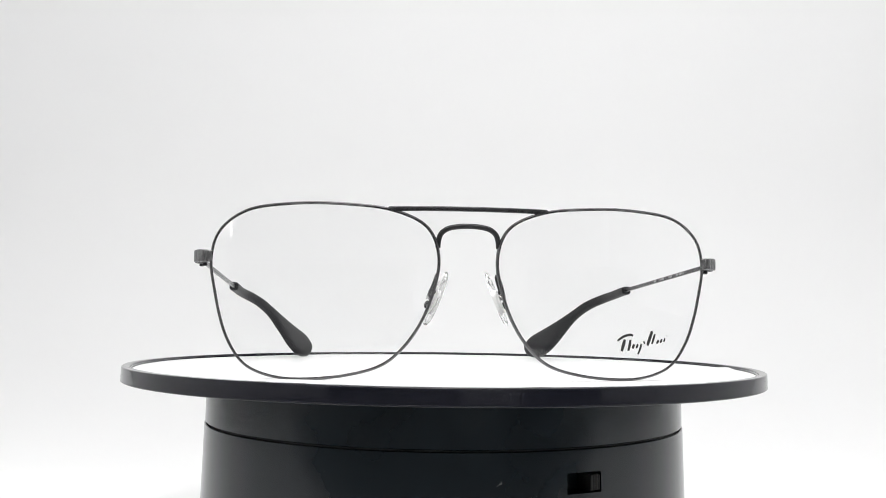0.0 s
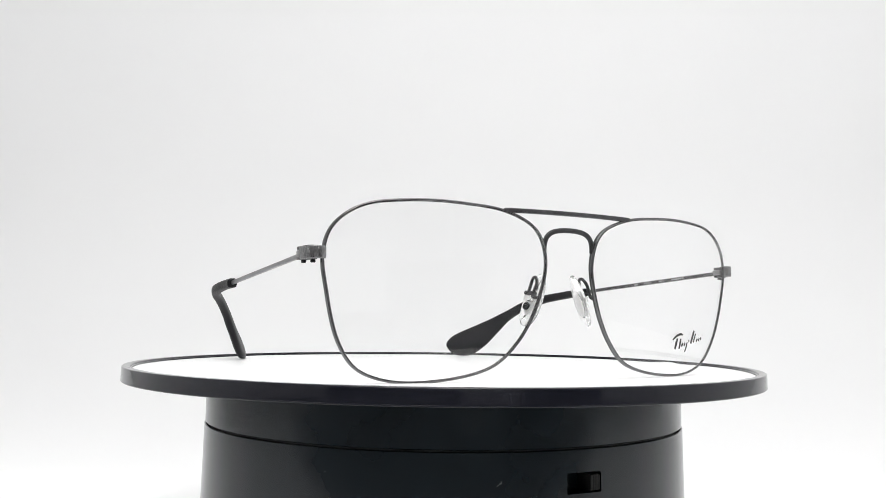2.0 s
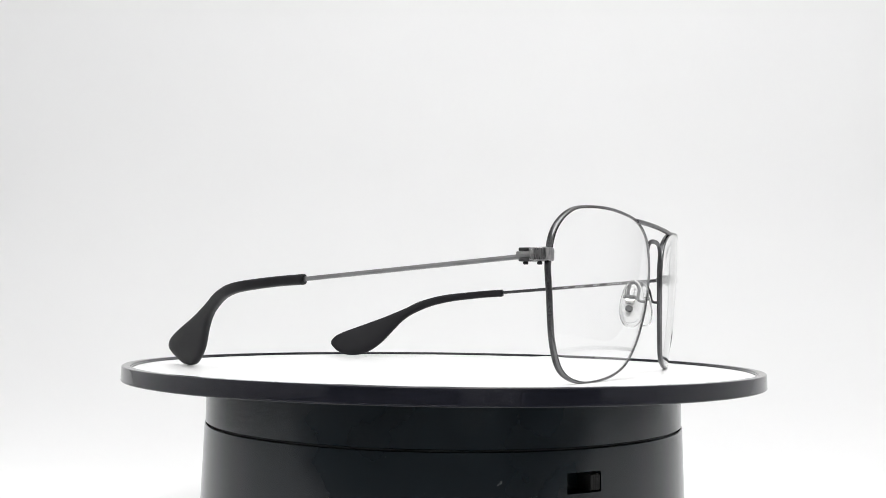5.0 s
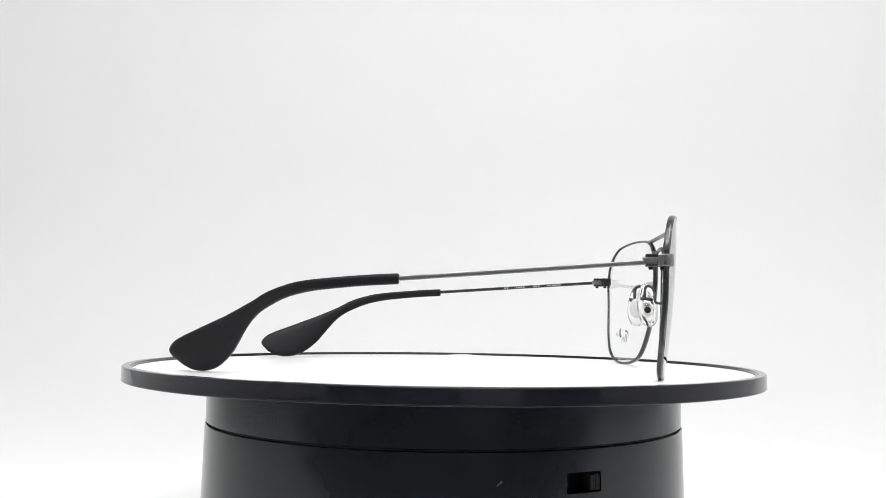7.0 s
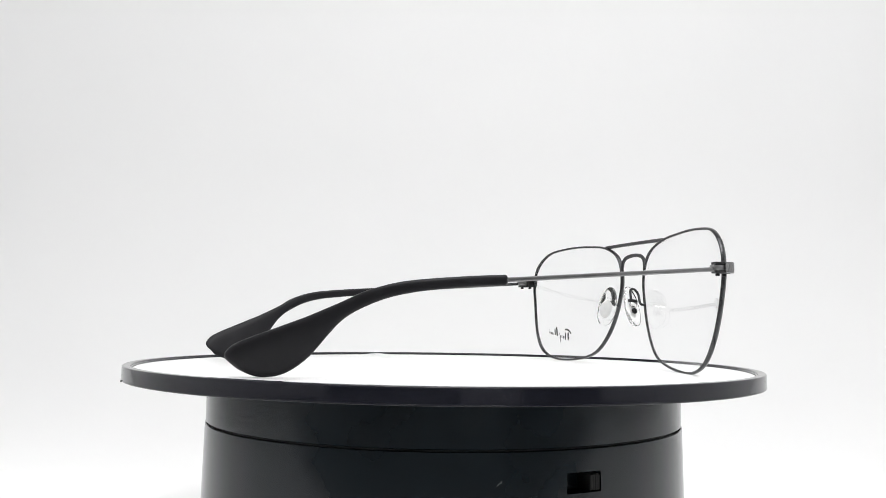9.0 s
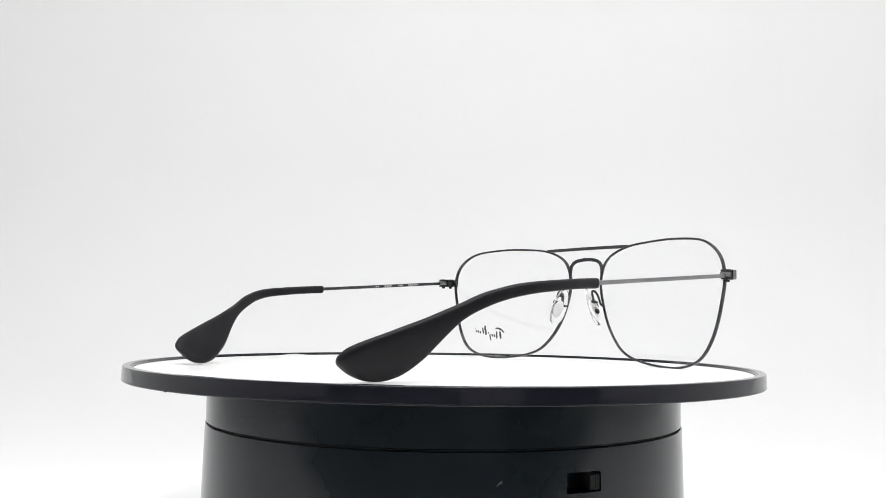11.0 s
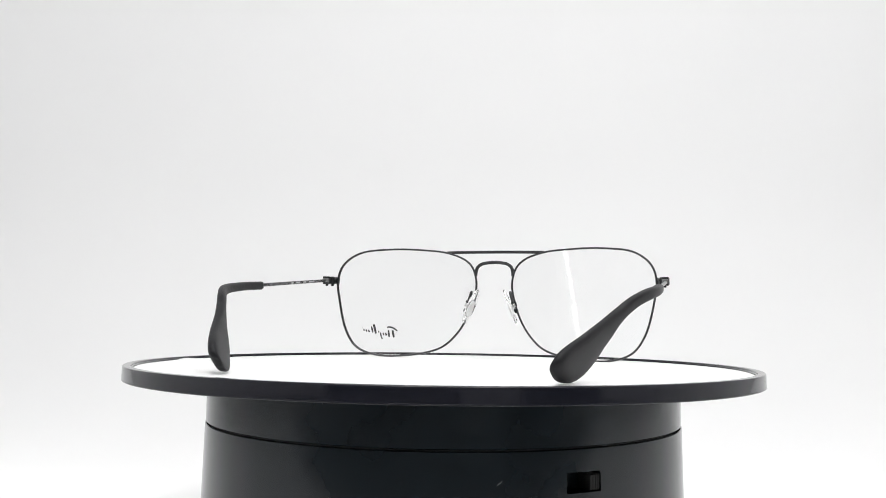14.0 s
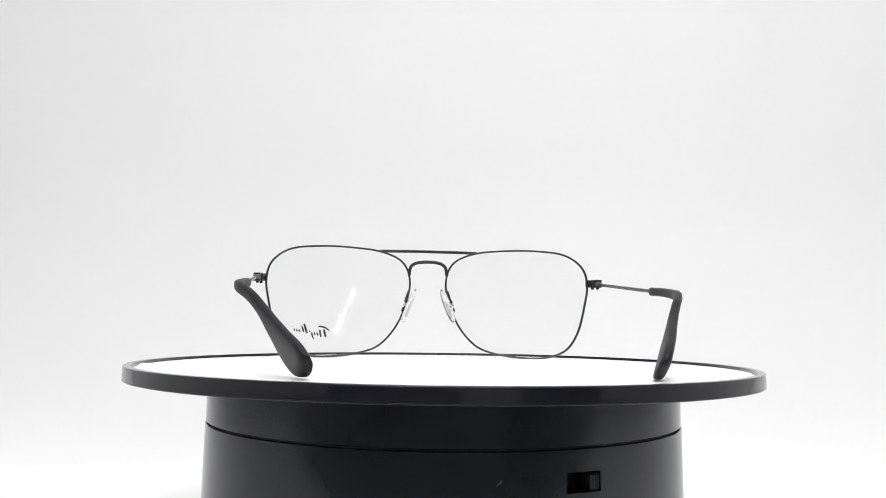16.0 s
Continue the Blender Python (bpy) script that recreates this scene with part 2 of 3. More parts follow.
def turntable():
    base = new("turntable")
    base.location = (0, 0, FLOOR)
    tagged(base, "round motorised turntable with black base and white platter", "turntable")
    lift = -FLOOR
    # upper collar
    prof = [(60, -5.2), (74.6, -5.2), (75.35, -5.6), (75.35, -16.85), (75.1, -17.05), (60, -17.05)]
    part("collar", loft(lathe([(r * MM, z * MM + lift) for r, z in prof]), path_closed=True), M_BLACK, base, "glossy black upper collar", angle=25)
    prof = [(60, -16.9), (74.3, -16.9), (74.3, -17.7), (60, -17.7)]
    part("groove", loft(lathe([(r * MM, z * MM + lift) for r, z in prof]), path_closed=True), M_GROOVE, base, "dark joint between collar and base")
    # lower housing with an opening for the switch
    seg = 360
    a0, a1, zt, zb = 294, 302, -23.2, -28.4
    zs = [-17.5, -17.65, zt, zb, -40.0, -58.6, -59.4]
    rs = [75.35, 75.6, 75.72, 75.82, 76.1, 76.6, 76.2]
    bm = bmesh.new()
    g = []
    for a in range(seg):
        t = 2 * math.pi * a / seg
        g.append([bm.verts.new((r * MM * math.cos(t), r * MM * math.sin(t), z * MM + lift)) for r, z in zip(rs, zs)])
    for a in range(seg):
        b = (a + 1) % seg
        for j in range(len(zs) - 1):
            if a0 <= a < a1 and j == 2:
                continue
            bm.faces.new((g[a][j], g[b][j], g[b][j + 1], g[a][j + 1]))
    deep = 70.5 * MM
    inner = {}
    for a in range(a0, a1 + 1):
        t = 2 * math.pi * a / seg
        inner[a] = [bm.verts.new((deep * math.cos(t), deep * math.sin(t), z * MM + lift)) for z in (zt, zb)]
    for a in range(a0, a1):
        bm.faces.new((inner[a][0], inner[a + 1][0], inner[a + 1][1], inner[a][1]))
        bm.faces.new((g[a][2], g[a + 1][2], inner[a + 1][0], inner[a][0]))
        bm.faces.new((g[a][3], g[a + 1][3], inner[a + 1][1], inner[a][1]))
    for a in (a0, a1):
        bm.faces.new((g[a][2], inner[a][0], inner[a][1], g[a][3]))
    ring = [bm.verts.new((60 * MM * math.cos(2 * math.pi * a / seg), 60 * MM * math.sin(2 * math.pi * a / seg), -17.5 * MM + lift)) for a in range(seg)]
    for a in range(seg):
        b = (a + 1) % seg
        bm.faces.new((g[a][0], g[b][0], ring[b], ring[a]))
    bm.faces.new([g[a][-1] for a in range(seg)])
    housing = part("housing", bm, M_BLACK, base, "glossy black lower housing", angle=25)
    # ridged slider standing in the right part of the opening
    bm = bmesh.new()
    mid = radians(-59.55)
    outer = []
    steps = 25
    for i in range(steps):
        t = mid + radians(-1.2 + 2.4 * i / (steps - 1))
        rr = 75.9 - (0.14 if (i % 6) in (0, 1) and 2 < i < steps - 3 else 0) - (0.4 if i in (0, steps - 1) else 0)
        outer.append((t, rr))
    rings = []
    for t, rr in outer:
        rings.append([(x * MM * math.cos(t), x * MM * math.sin(t), z * MM + lift) for x, z in ((71, -23.9), (rr - 0.3, -23.9), (rr, -24.2), (rr, -27.7), (rr - 0.3, -28.0), (71, -28.0))])
    part("slide_switch", loft(rings, bm=bm), M_SLIDE, housing, "small ridged black slide switch", angle=20)
    # rotating platter
    prof = [(30, -4.38), (99.5, -4.38)]
    prof += [(99.75 + 0.3 * math.cos(radians(a)), -4.08 + 0.3 * math.sin(radians(a))) for a in (-90, -60, -30, 0, 15, 28, 40)]
    prof += [(99.98, -3.84), (99.985, -3.74), (99.935, -0.5)]
    prof += [(99.53 + 0.4 * math.cos(radians(a)), -0.4 + 0.4 * math.sin(radians(a))) for a in (2, 22, 45, 68, 88)]
    prof += [(99.4, 0.0), (97.75, 0.0), (97.55, -0.1), (97.45, -0.42), (97.0, -0.46), (96.9, -0.6), (96.85, -1.6), (30, -1.6)]
    platter = part("platter", loft(lathe([(r * MM, z * MM) for r, z in prof], 288), path_closed=True), M_RIM, base, "thin black platter with a raised lip", angle=50)
    platter.location = (0, 0, lift)
    # the sheet's edge stands up a little at one spot
    prof = [(0.02, -1.55), (96.8, -1.55), (96.8, -1.0), (96.65, -0.9), (93.0, -0.9), (0.02, -0.9)]
    rings = []
    for i in range(240):
        a = 2 * math.pi * i / 240
        turn = (math.degrees(a) - LIFT_AT + 180) % 360 - 180
        up = 0.5 * math.exp(-(turn / 2.6) ** 2) + 0.05 * noise.noise((3 * math.cos(a), 3 * math.sin(a), 0.7))
        rings.append([((r + (0.25 * up if r > 95 else 0)) * MM * math.cos(a), (r + (0.25 * up if r > 95 else 0)) * MM * math.sin(a), (z + (up if r > 95 and z > -1.2 else 0)) * MM) for r, z in prof])
    part("white_sheet", loft(rings, path_closed=True), M_TOP, platter, "smooth white round sheet set in the lip")
    bm = bmesh.new()
    t = radians(NUB_AT)
    bmesh.ops.create_icosphere(bm, subdivisions=2, radius=0.33 * MM, matrix=Matrix.Translation((100.15 * MM * math.cos(t), 100.15 * MM * math.sin(t), -4.2 * MM)) @ Matrix.Rotation(t, 4, "Z") @ Matrix.Diagonal((0.8, 1.4, 0.9, 1)))
    part("moulding_nub", bm, M_RIM, platter)
    part("spindle", rod((0, 0, -20 * MM), (0, 0, -4.6 * MM), 29 * MM, 48), M_BLACK, platter)
    return base, platter


base, platter = turntable()


# ---- eyeglasses ----
# outline of the wearer's left rim, across and up, in millimetres
RIM_SHAPE = [(63.78, 22.0), (64.84, 28.98), (62.98, 36.52), (56.0, 41.82), (46.62, 43.23), (38.0, 43.56), (29.41, 43.15), (19.78, 42.06), (10.47, 38.0), (7.43, 29.95), (8.76, 22.0), (11.23, 15.04), (15.13, 8.71), (20.95, 3.23), (29.33, 0.66), (38.0, -0.4), (47.18, -0.35), (55.66, 2.56), (60.27, 9.05), (62.47, 15.64)]
SURF = (-68.93, -0.113, 3.673, -0.0821, 3.71)


def lens_y(u, v):
    """The depth of the lens surface at u across and v up, in millimetres."""
    return SURF[0] + SURF[1] * u + SURF[2] * u * u * MM + SURF[3] * (v - 22) + SURF[4] * (v - 22) ** 2 * MM


def side_y(side, u, v):
    swept = 0.00007 * u * u if side < 0 else 0.0
    return lens_y(u, v) + swept


def at(side, u, v, dy=0.0):
    return Vector((side * u, side_y(side, u, v) + dy, v)) * MM


def on_lens(side, u, v, dy=0.0):
    """A point of the lens, which is a little flatter than its rim is bent."""
    flat = 0.8 * (1 - ((u - 36.5) / 28) ** 2 - ((v - 22) / 21.5) ** 2)
    return at(side, u, v, dy + max(flat, -0.2))


def rim_line():
    """The rim's outline, eased once more so that no corner shows."""
    pts = spline([(u, v, 0) for u, v in RIM_SHAPE], 10, True)
    n = len(pts)
    for _ in range(12):
        pts = [pts[i] * 0.5 + (pts[i - 1] + pts[(i + 1) % n]) * 0.25 for i in range(n)]
    c = Vector((36.5, 22, 0))
    return [c + (p - c) * 1.004 for p in pts]


def make_rim(glasses, side):
    pts = rim_line()
    n = len(pts)
    sec = section(0.8, 1.6, 16, 2.6)
    rings = []
    for i, p in enumerate(pts):
        t = (pts[(i + 1) % n] - pts[i - 1]).normalized()
        nx, nz = t.y, -t.x
        rings.append([Vector((side * (p.x + nx * a), side_y(side, p.x, p.y) + b, p.y + nz * a)) * MM for a, b in sec])
    bm = loft(rings, path_closed=True)
    rim = part("rim", bm, M_GUN_BACK, glasses, "thin gunmetal rim, reflections coloured in as a lighter front")
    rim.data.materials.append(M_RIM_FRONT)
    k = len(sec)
    for f in rim.data.polygons:          # front and outer edge lighter, back darker: reflections coloured into one metal
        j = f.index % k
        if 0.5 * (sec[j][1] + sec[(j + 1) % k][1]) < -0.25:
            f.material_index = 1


def make_lens(glasses, side):
    pts = rim_line()
    c = Vector((36.5, 22, 0))
    thick = 1.3
    rows = 14
    bm = bmesh.new()
    sheets = []
    for dy in (-thick / 2, thick / 2):
        rows_v = []
        for k in range(1, rows + 1):
            f = k / rows * 0.992
            rows_v.append([bm.verts.new(on_lens(side, c.x + (p.x - c.x) * f, c.y + (p.y - c.y) * f, dy)) for p in pts])
        mid = bm.verts.new(on_lens(side, c.x, c.y, dy))
        n = len(pts)
        for j in range(n):
            bm.faces.new((mid, rows_v[0][j], rows_v[0][(j + 1) % n]))
            for k in range(rows - 1):
                bm.faces.new((rows_v[k][j], rows_v[k][(j + 1) % n], rows_v[k + 1][(j + 1) % n], rows_v[k + 1][j]))
        sheets.append(rows_v[-1])
    n = len(pts)
    for j in range(n):
        bm.faces.new((sheets[0][j], sheets[0][(j + 1) % n], sheets[1][(j + 1) % n], sheets[1][j]))
    lens = part("lens", bm, M_LENS, glasses, "clear lens", angle=30)
    lens.visible_shadow = False
    return lens


def make_print(lens):
    """Small black mark on the front of the lens, in plain slanted strokes."""
    strokes = [
        ([(0.0, 3.1), (1.6, 4.2), (3.4, 4.7), (4.4, 4.5)], 0.55),
        ([(2.1, 3.5), (1.7, 2.0), (1.3, 0.4)], 0.70),
        ([(3.7, 3.4), (3.5, 1.9), (3.2, 0.5)], 0.60),
        ([(4.9, 2.2), (4.6, 1.7), (4.4, 1.1)], 0.55),
        ([(5.9, 2.3), (5.7, 1.8), (5.5, 1.2)], 0.45),
        ([(6.9, 2.4), (6.6, 1.0), (6.0, -0.4)], 0.45),
        ([(7.5, 2.65), (7.9, 2.75)], 0.66),
        ([(9.9, 5.7), (9.3, 3.8), (8.7, 1.9)], 0.70),
        ([(10.8, 4.9), (10.4, 3.6), (10.0, 2.3)], 0.50),
        ([(11.9, 3.4), (11.7, 2.9), (11.4, 2.4)], 0.50),
        ([(12.9, 3.6), (12.7, 3.1), (12.5, 2.6)], 0.45),
        ([(13.8, 3.8), (13.7, 3.3), (13.5, 2.9)], 0.40),
        ([(14.3, 4.5), (14.5, 4.5)], 0.32),
    ]
    bm = bmesh.new()
    u0, v0 = 39.9, 6.4
    for pts, w in strokes:
        path = spline([(x * 1.0, y * 1.0, 0) for x, y in pts], 5)
        rows = []
        for i, p in enumerate(path):
            t = (path[min(i + 1, len(path) - 1)] - path[max(i - 1, 0)]).normalized()
            ww = 1.25 * w * (0.5 + 0.5 * math.sin(math.pi * (0.15 + 0.7 * i / (len(path) - 1)))) * 0.5
            rows.append([on_lens(1, u0 + p.x + k * t.y * ww, v0 + p.y - k * t.x * ww, -0.65 - d) for k, d in ((-1, 0.012), (-1, 0.05), (1, 0.05), (1, 0.012))])
        loft(rows, bm=bm)
    part("printed_mark", bm, M_PRINT, lens, "small black printed maker's mark", smooth=False)


def make_bridge(glasses):
    ctrl = [(-7.75, -69.9, 32.6), (-7.65, -70.0, 34.2), (-7.0, -70.1, 36.2), (-5.3, -70.2, 37.5), (-2.8, -70.3, 38.05), (0, -70.3, 38.2)]
    ctrl += [(-x, y, z) for x, y, z in reversed(ctrl[:-1])]
    path = [Vector(p) * MM for p in spline(ctrl, 8)]
    sec = [[(a * MM, b * MM) for a, b in section(1.35, 1.05, 12, 2.4)] for _ in path]
    part("bridge", sweep(path, sec, Vector((0, -1, 0))), M_GUN_DARK, glasses, "arched dark metal nose bridge")
    ctrl = [(-20.0, -70.25, 42.1), (-19.0, -70.35, 42.3), (-10, -70.75, 42.45), (0, -70.85, 42.5), (10, -70.75, 42.45), (19.0, -70.35, 42.3), (20.0, -70.25, 42.1)]
    path = [Vector(p) * MM for p in spline(ctrl, 8)]
    n = len(path)
    secs = []
    for i in range(n):
        f = min(1.0, 0.55 + 0.45 * min(i, n - 1 - i) / 5)
        secs.append([(a * f * MM, b * f * MM) for a, b in section(1.25, 1.25, 12, 3.2)])
    part("brow_bar", sweep(path, secs), M_GUN_BACK, glasses, "straight dark metal brow bar")


def make_end_piece(glasses, side):
    ctrl = [(64.6, -61.7, 30.2), (66.2, -61.9, 30.2), (67.8, -61.3, 30.2), (68.7, -60.0, 30.15), (68.9, -58.0, 30.1)]
    path = [Vector((side * x, y, z)) * MM for x, y, z in spline(ctrl, 6)]
    n = len(path)
    secs = []
    for i in range(n):
        h = 3.2 - 0.2 * abs(i / (n - 1) - 0.5) * 2
        secs.append([(a * MM, b * MM) for a, b in section(1.4, h, 20, 6)])
    ep = part("end_piece", sweep(path, secs), M_GUN_END, glasses, "brushed metal end piece")
    s = side

    def blk(name, x0, x1, y0, y1, z0, z1, mat, bev=0.2):
        xs = sorted((s * x0 * MM, s * x1 * MM))
        return part(name, box(xs[0], xs[1], y0 * MM, y1 * MM, z0 * MM, z1 * MM, bev * MM), mat, ep)
    blk("hinge_leaf", 66.7, 69.3, -58.8, -55.3, 30.85, 31.65, M_GUN_DARK)
    blk("hinge_leaf", 66.7, 69.3, -58.8, -55.3, 28.45, 29.25, M_GUN_DARK)
    blk("hinge_block", 66.0, 68.2, -60.9, -58.2, 28.5, 31.7, M_GUN_DARK, 0.3)
    for x, y in ((67.9, -56.6), (66.7, -59.6)):
        part("screw", rod((s * x * MM, y * MM, 27.75 * MM), (s * x * MM, y * MM, 28.5 * MM), 0.62 * MM), M_SCREW, ep, "tiny black screw")


# upper and lower edge of a temple tip in side view: back, up
TIP_UP = [(6.4, 26.4), (14.2, 25.95), (21.6, 25.35), (29.3, 24.6), (34.2, 23.8), (38.5, 22.6), (42.5, 21.1), (46.5, 18.9), (50.5, 16.95), (55.0, 14.8), (60, 12.7), (64.5, 10.8), (68.5, 9.1), (71.6, 7.4), (73.2, 5.4), (73.0, 4.0), (71.9, 2.9)]
TIP_LO = [(6.4, 24.0), (14.0, 23.6), (21.2, 22.95), (28.5, 22.1), (33.2, 21.1), (36.8, 19.95), (40.2, 18.4), (43.8, 16.2), (46.5, 13.8), (49.0, 10.6), (51.0, 7.7), (53.2, 4.7), (56.2, 1.9), (59.0, 0.2), (62.3, -0.6), (66.0, -0.3), (69.6, 1.3)]


def temple_x(side, y):
    """How far out the middle of the temple runs at y millimetres back."""
    if side < 0:
        line = ((-57.0, 68.3), (6.4, 67.4), (20, 67.4), (28, 66.7), (34, 65.0), (40, 62.2), (64, 49.0), (76, 42.6))
    else:
        line = ((-57.0, 68.3), (6.4, 66.0), (20, 66.5), (28, 66.1), (34, 64.6), (40, 61.6), (64, 48.3), (76, 41.8))
    k = 0
    while k < len(line) - 2 and y > line[k + 1][0]:
        k += 1
    (y0, x0), (y1, x1) = line[k], line[k + 1]

    def slope(i):
        i0, i1 = max(i - 1, 0), min(i + 1, len(line) - 1)
        return (line[i1][1] - line[i0][1]) / (line[i1][0] - line[i0][0])
    if k == 0:
        return x0 + (x1 - x0) * (y - y0) / (y1 - y0)
    h, t = y1 - y0, (y - y0) / (y1 - y0)
    return (x0 * (1 + 2 * t) * (1 - t) ** 2 + x1 * t * t * (3 - 2 * t)
            + h * slope(k) * t * (1 - t) ** 2 + h * slope(k + 1) * t * t * (t - 1))


def arm_z(side, y):
    """The height of the wire at y millimetres back; the two arms are bent a little apart."""
    f = (y + 57) / 63.4
    return 29.7 - 4.5 * f + (0.28 - 0.1 * f if side > 0 else -0.25 * f)


def make_temple(glasses, side):
    wire = sweep([Vector((side * x, y, z)) * MM for x, y, z in
                                [(temple_x(side, yy), yy, arm_z(side, yy)) for yy in (-57.4 + 66.4 * i / 24 for i in range(25))]],
                               [(a * MM, b * MM) for a, b in section(0.95, 1.25, 10, 3.0)])
    top = part("temple", wire, M_GUN, glasses, "slender brushed metal temple with a black tip")
    top.data.materials.append(M_GUN_BACK)
    for f in top.data.polygons:          # the side towards the head is dark
        if f.normal.x * side < -0.5:
            f.material_index = 1
    part("knuckle", box(*sorted((side * 66.9 * MM, side * 69.15 * MM)), -58.5 * MM, -54.6 * MM, 29.29 * MM, 30.81 * MM, 0.25 * MM), M_GUN, top)
    # moulded tip
    def eased(y, z, dz):
        arm = 1 - min(1, max(0, (y - 30) / 16))
        lobe = min(1, max(0, (y - 40) / 8))
        return (y + max(0, y - 50) * 0.03 + (0.55 * lobe if dz < 0 else (-0.4 if side > 0 else 0.15) * lobe), z + arm * (dz + (0.15 if side > 0 else -0.17)), 0)
    up = spline([eased(y, z, 0.05) for y, z in TIP_UP], 5)
    lo = spline([eased(y, z, -0.38) for y, z in TIP_LO], 5)
    n = len(up)
    rings = []
    for i, (a, b) in enumerate(zip(up, lo)):
        f = i / (n - 1)
        w = 2.8 + 0.7 * min(1, max(0, (f - 0.35) / 0.4))
        if f > 0.86:
            w *= math.sqrt(max(0.05, 1 - ((f - 0.86) / 0.145) ** 2))
        if i == 0:
            w *= 0.8
        ring = []
        mid, half = (a + b) / 2, (a - b) / 2
        if i == 0:
            half = half * 0.82
        for u, v in section(w, 2.0, 20, 3.2):
            p = mid + half * v
            ring.append(Vector((side * (temple_x(side, mid.x + 0.25 * (p.x - mid.x)) + u), p.x, p.y)) * MM)
        rings.append(ring)
        if i == 0:
            g2 = []
            for u, v in section(2.9, 2.0, 20, 3.2):
                p = mid + (a - b) / 2 * v
                g2.append(Vector((side * (temple_x(side, p.x + 0.35) + u), p.x + 0.35, p.y)) * MM)
            rings.append(g2)
    part("temple_tip", loft(rings), M_TIP, top, "matte black moulded temple tip", angle=60)
    # rows of tiny pale markings inside the wearer's left arm
    if side > 0:
        bm = bmesh.new()
        spans = [(-42.0, 6), (-33.5, 3), (-27.5, 4), (-21.0, 2)]
        for y0, k in spans:
            for i in range(k):
                yy = y0 + i * 0.95
                z = arm_z(1, yy)
                x = temple_x(1, yy) - 0.49
                vs = [bm.verts.new(Vector(q) * MM) for q in ((x, yy, z - 0.32), (x, yy + 0.65, z - 0.32), (x, yy + 0.65, z + 0.32), (x, yy, z + 0.32))]
                ws = [bm.verts.new(v.co + Vector((-0.03 * MM, 0, 0))) for v in vs]
                bm.faces.new(ws)
                for j in range(4):
                    bm.faces.new((vs[j], vs[(j + 1) % 4], ws[(j + 1) % 4], ws[j]))
        part("marking", bm, M_MARK, top, "tiny pale unreadable markings", smooth=False)


PAD = dict(x=8.2, y=-64.3, z=20.0, lean=22, splay=13)


def make_nose_pad(glasses, side):
    px, py = (PAD["x"], PAD["y"]) if side > 0 else (PAD["x"] - 0.6, PAD["y"] - 0.6)
    m = Matrix.Translation((side * px * MM, py * MM, PAD["z"] * MM)) @ Matrix.Rotation(side * radians(-PAD["lean"]), 4, "Y") @ Matrix.Rotation(side * radians(-PAD["splay"]), 4, "Z")
    # rounded drop-shaped cushion, thin across x
    bm = bmesh.new()
    rings = []
    seg = 28
    for f, t in ((0.55, -0.85), (0.86, -0.72), (1.0, -0.25), (1.0, 0.15), (0.9, 0.5), (0.6, 0.75), (0.25, 0.85)):
        ring = []
        for i in range(seg):
            a = 2 * math.pi * i / seg
            z = 7.4 * math.sin(a)
            w = 3.3 - 0.45 * math.sin(a)
            y = w * math.copysign(abs(math.cos(a)) ** 0.85, math.cos(a))
            ring.append(m @ (Vector((-side * t, y * f, z * f)) * MM))
        rings.append(ring)
    pad = part("nose_pad", loft(rings, bm=bm), M_PAD, glasses, "clear soft nose pad", angle=60)
    pad.visible_shadow = False

    def inner(name, pts, r, mat, label=""):
        path = [m @ (Vector((side * x, y, z)) * MM) for x, y, z in pts]
        part(name, sweep([Vector(p) for p in spline(path, 6)], [(a * MM, b * MM) for a, b in section(r, r, 8, 2.0)], Vector((0.3, 0.9, 0.1))), mat, pad, label)
    # arm: from the rim back, up over a loop and down to the mount
    mi = m.inverted()
    foot = mi @ at(side, 9.3, 20.5, 0.5)
    foot2 = mi @ at(side, 9.6, 21.0, 2.5)
    k = 1 / MM
    inner("pad_arm", [(side * foot.x * k, foot.y * k, foot.z * k), (side * foot2.x * k, foot2.y * k, foot2.z * k), (2.6, -1.6, 3.6), (2.4, -0.4, 5.4), (2.0, 0.9, 5.2), (1.7, 1.2, 3.2), (1.6, 1.2, 1.4)], 0.85, M_GUN_DARK, "bent dark wire arm")
    bm = box(-0.5 * MM, 0.5 * MM, -2.0 * MM, 1.9 * MM, -0.55 * MM, 0.55 * MM, 0.3 * MM)
    bm.transform(m @ Matrix.Translation(Vector((side * 1.5, 0.6, 1.3)) * MM))
    part("cross_bar", bm, M_GUN_DARK, pad)
    bm = box(-0.75 * MM, 0.75 * MM, -1.3 * MM, 1.3 * MM, -0.75 * MM, 0.75 * MM, 0.25 * MM)
    bm.transform(m @ Matrix.Translation(Vector((side * 1.4, 0.6, -0.2)) * MM))
    part("mount", bm, M_SILVER, pad, "bright metal mount")
    bm = rod((-0.2 * side * MM, 0, 0), (0.75 * side * MM, 0, 0), 1.05 * MM, 18)
    bm.transform(m @ Matrix.Translation(Vector((side * 1.2, 0.6, -2.3)) * MM))
    part("core_screw", bm, M_SCREW, pad)
    bm = rod((-0.2 * MM, 0, 0), (0.2 * MM, 0, 0), 1.0 * MM, 24)
    bm.transform(m @ Matrix.Translation(Vector((-side * 0.05, 0.5, -0.9)) * MM) @ Matrix.Diagonal((1, 2.1, 3.5, 1)))
    part("core_plate", bm, M_CORE, pad, "pale oval core inside the pad")


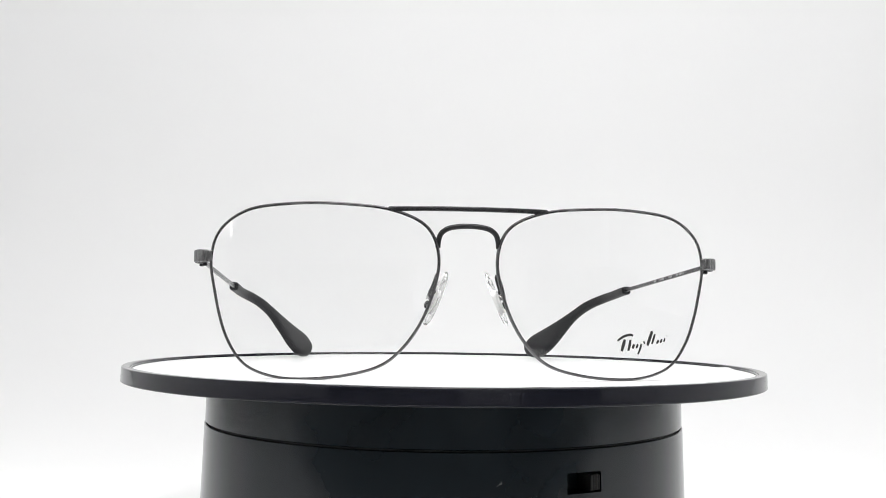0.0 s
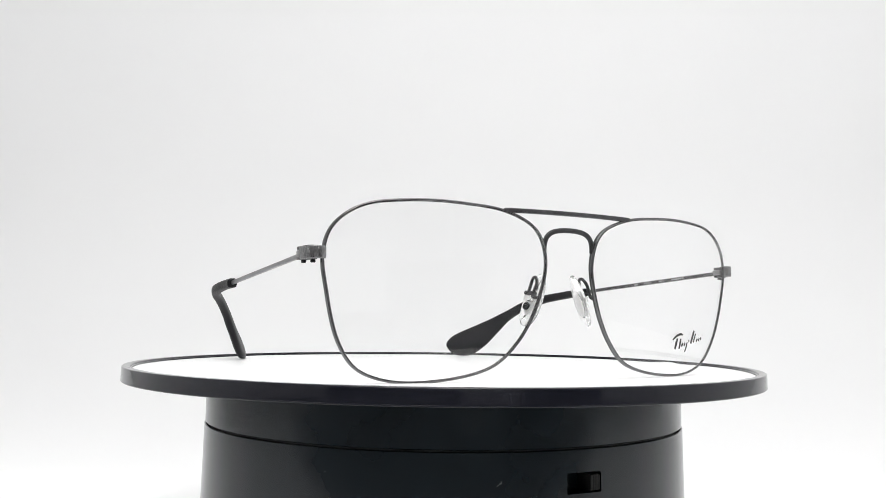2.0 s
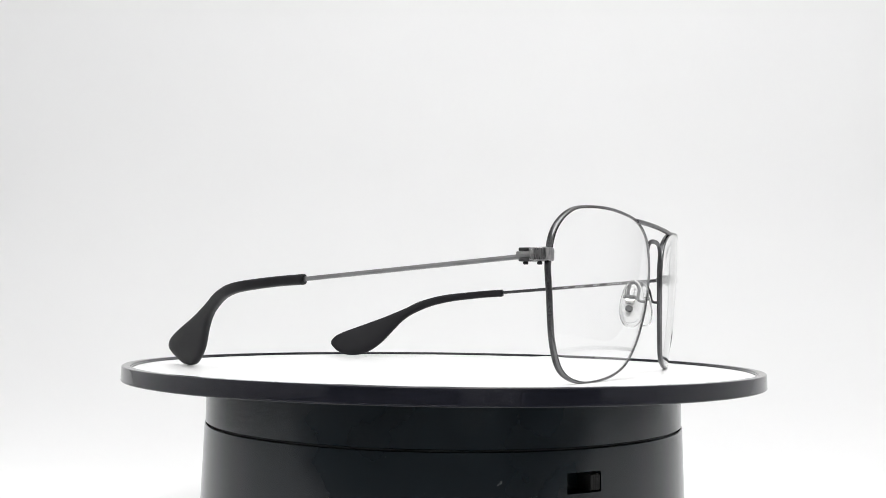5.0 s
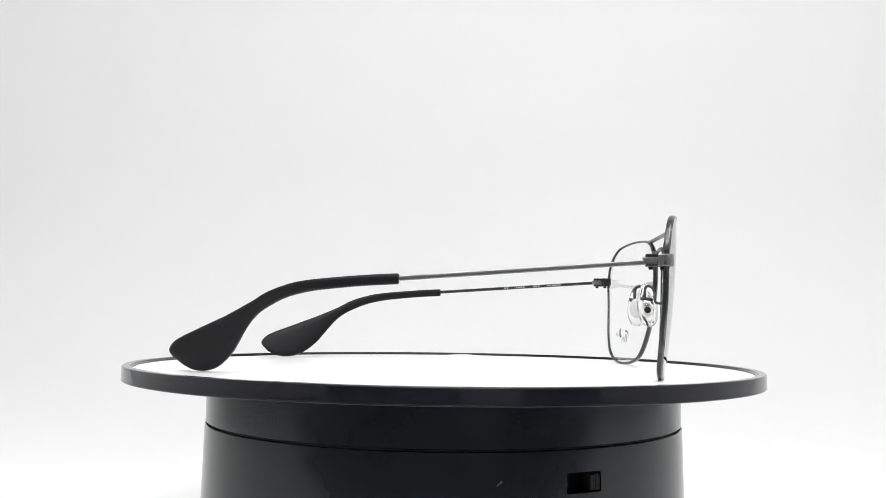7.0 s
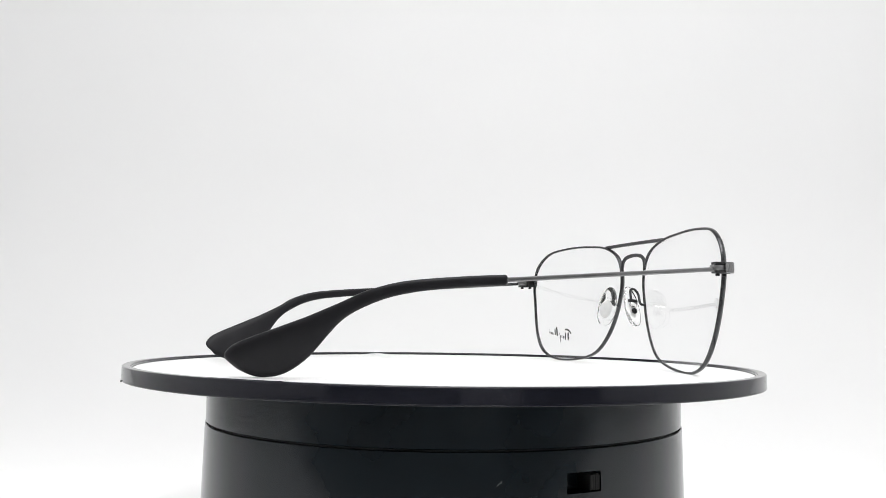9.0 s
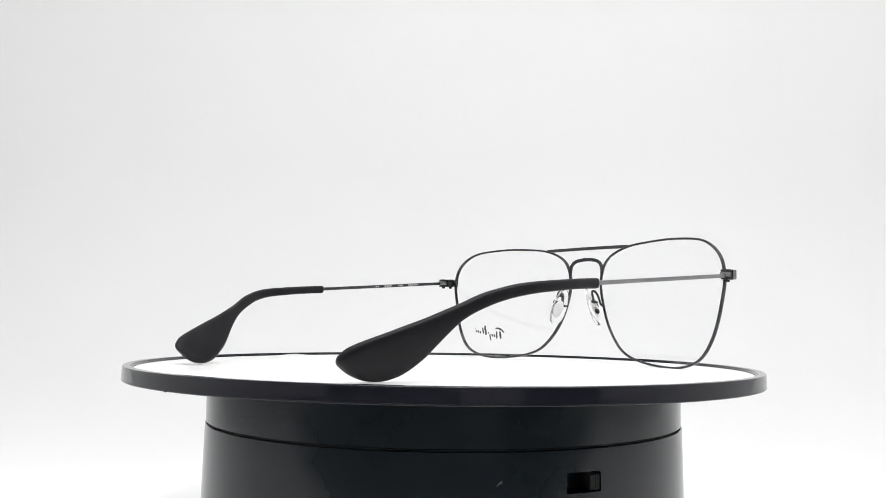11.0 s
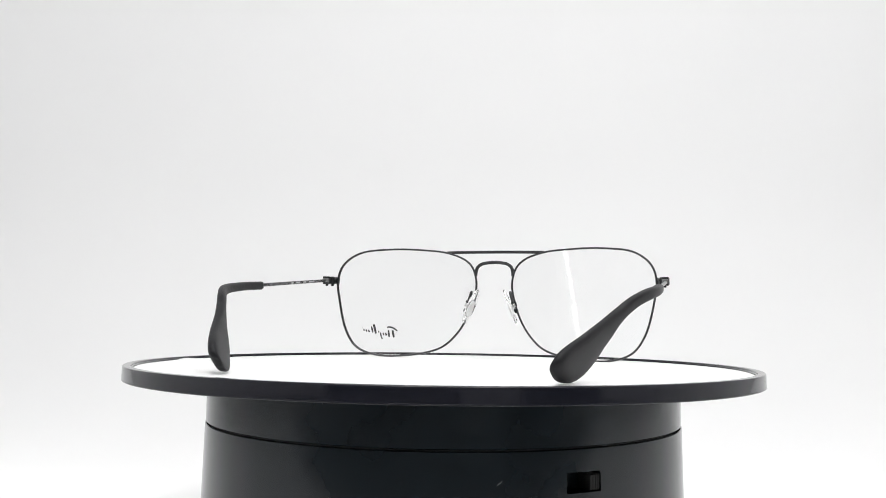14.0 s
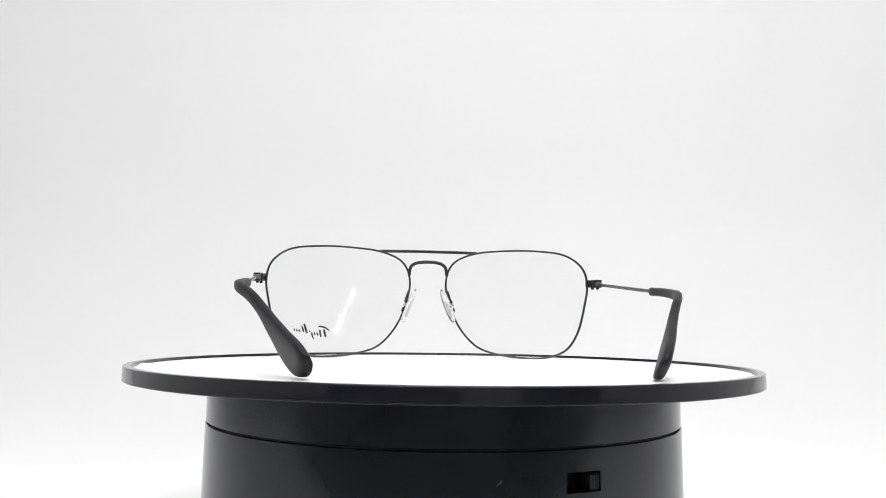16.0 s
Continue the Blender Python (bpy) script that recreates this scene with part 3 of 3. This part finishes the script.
def eyeglasses():
    g = new("eyeglasses")
    tagged(g, "gunmetal wire spectacles with double bridge and clear lenses", "eyeglasses")
    for side in (-1, 1):
        make_rim(g, side)
        lens = make_lens(g, side)
        if side > 0:
            make_print(lens)
        make_end_piece(g, side)
        make_temple(g, side)
        make_nose_pad(g, side)
    make_bridge(g)
    return g


glasses = eyeglasses()


def lint():
    t = radians(-79.6)
    c = Vector((75.75 * MM * math.cos(t), 75.75 * MM * math.sin(t), -25.0 * MM))
    ax = Vector((-math.sin(t), math.cos(t), 0))
    pts = [c + ax * (x * MM) + Vector((0, 0, z * MM)) - Vector((0, 0.06 * MM, 0)) for x, z in ((-0.7, -0.6), (-0.3, -0.2), (0.1, 0.1), (0.35, -0.1), (0.5, 0.45), (0.2, 0.6))]
    ob = part("lint_fibre", sweep(spline(pts, 5), [(a * MM, b * MM) for a, b in section(0.06, 0.06, 6, 2)]), M_LINT)
    tagged(ob, "tiny curled pale fibre clinging to the black housing", "lint")


lint()


def dust():
    bm = bmesh.new()
    rng = random.Random(4)
    for _ in range(22):
        t = radians(rng.uniform(-150, -30))
        z = rng.uniform(-32, -18.2)
        r = 75.6 + (-z - 17.65) * 0.036
        c = Vector((r * MM * math.cos(t), r * MM * math.sin(t), z * MM))
        d = rng.uniform(0.02, 0.05) * MM
        ax = Vector((-math.sin(t), math.cos(t), 0))
        stretch = rng.uniform(0.7, 3.0)
        bmesh.ops.create_icosphere(bm, subdivisions=1, radius=d, matrix=Matrix.Translation(c) @ Matrix.Rotation(t, 4, "Z") @ Matrix.Diagonal((0.5, stretch, 1, 1)))
    tagged(part("dust_specks", bm, M_LINT), "fine pale dust specks on the glossy black housing", "dust", kind="stuff")


dust()


def motions():
    rows, turns = [], []
    for i in range(33):
        t = i * 0.5
        spin = pose(0, 0, 0, -WOBBLE) @ Matrix.Rotation(radians(SPIN * t + EASE * math.sin(math.pi * t / 16)), 4, "Z") @ pose(0, 0, 0, WOBBLE)
        rows.append((t, spin @ pose(SHIFT, 0, 0, 0, ROLL, YAW)))
        turns.append((t, pose(0, 0, -FLOOR) @ spin))
    walk(glasses, rows)
    walk(platter, turns)


motions()
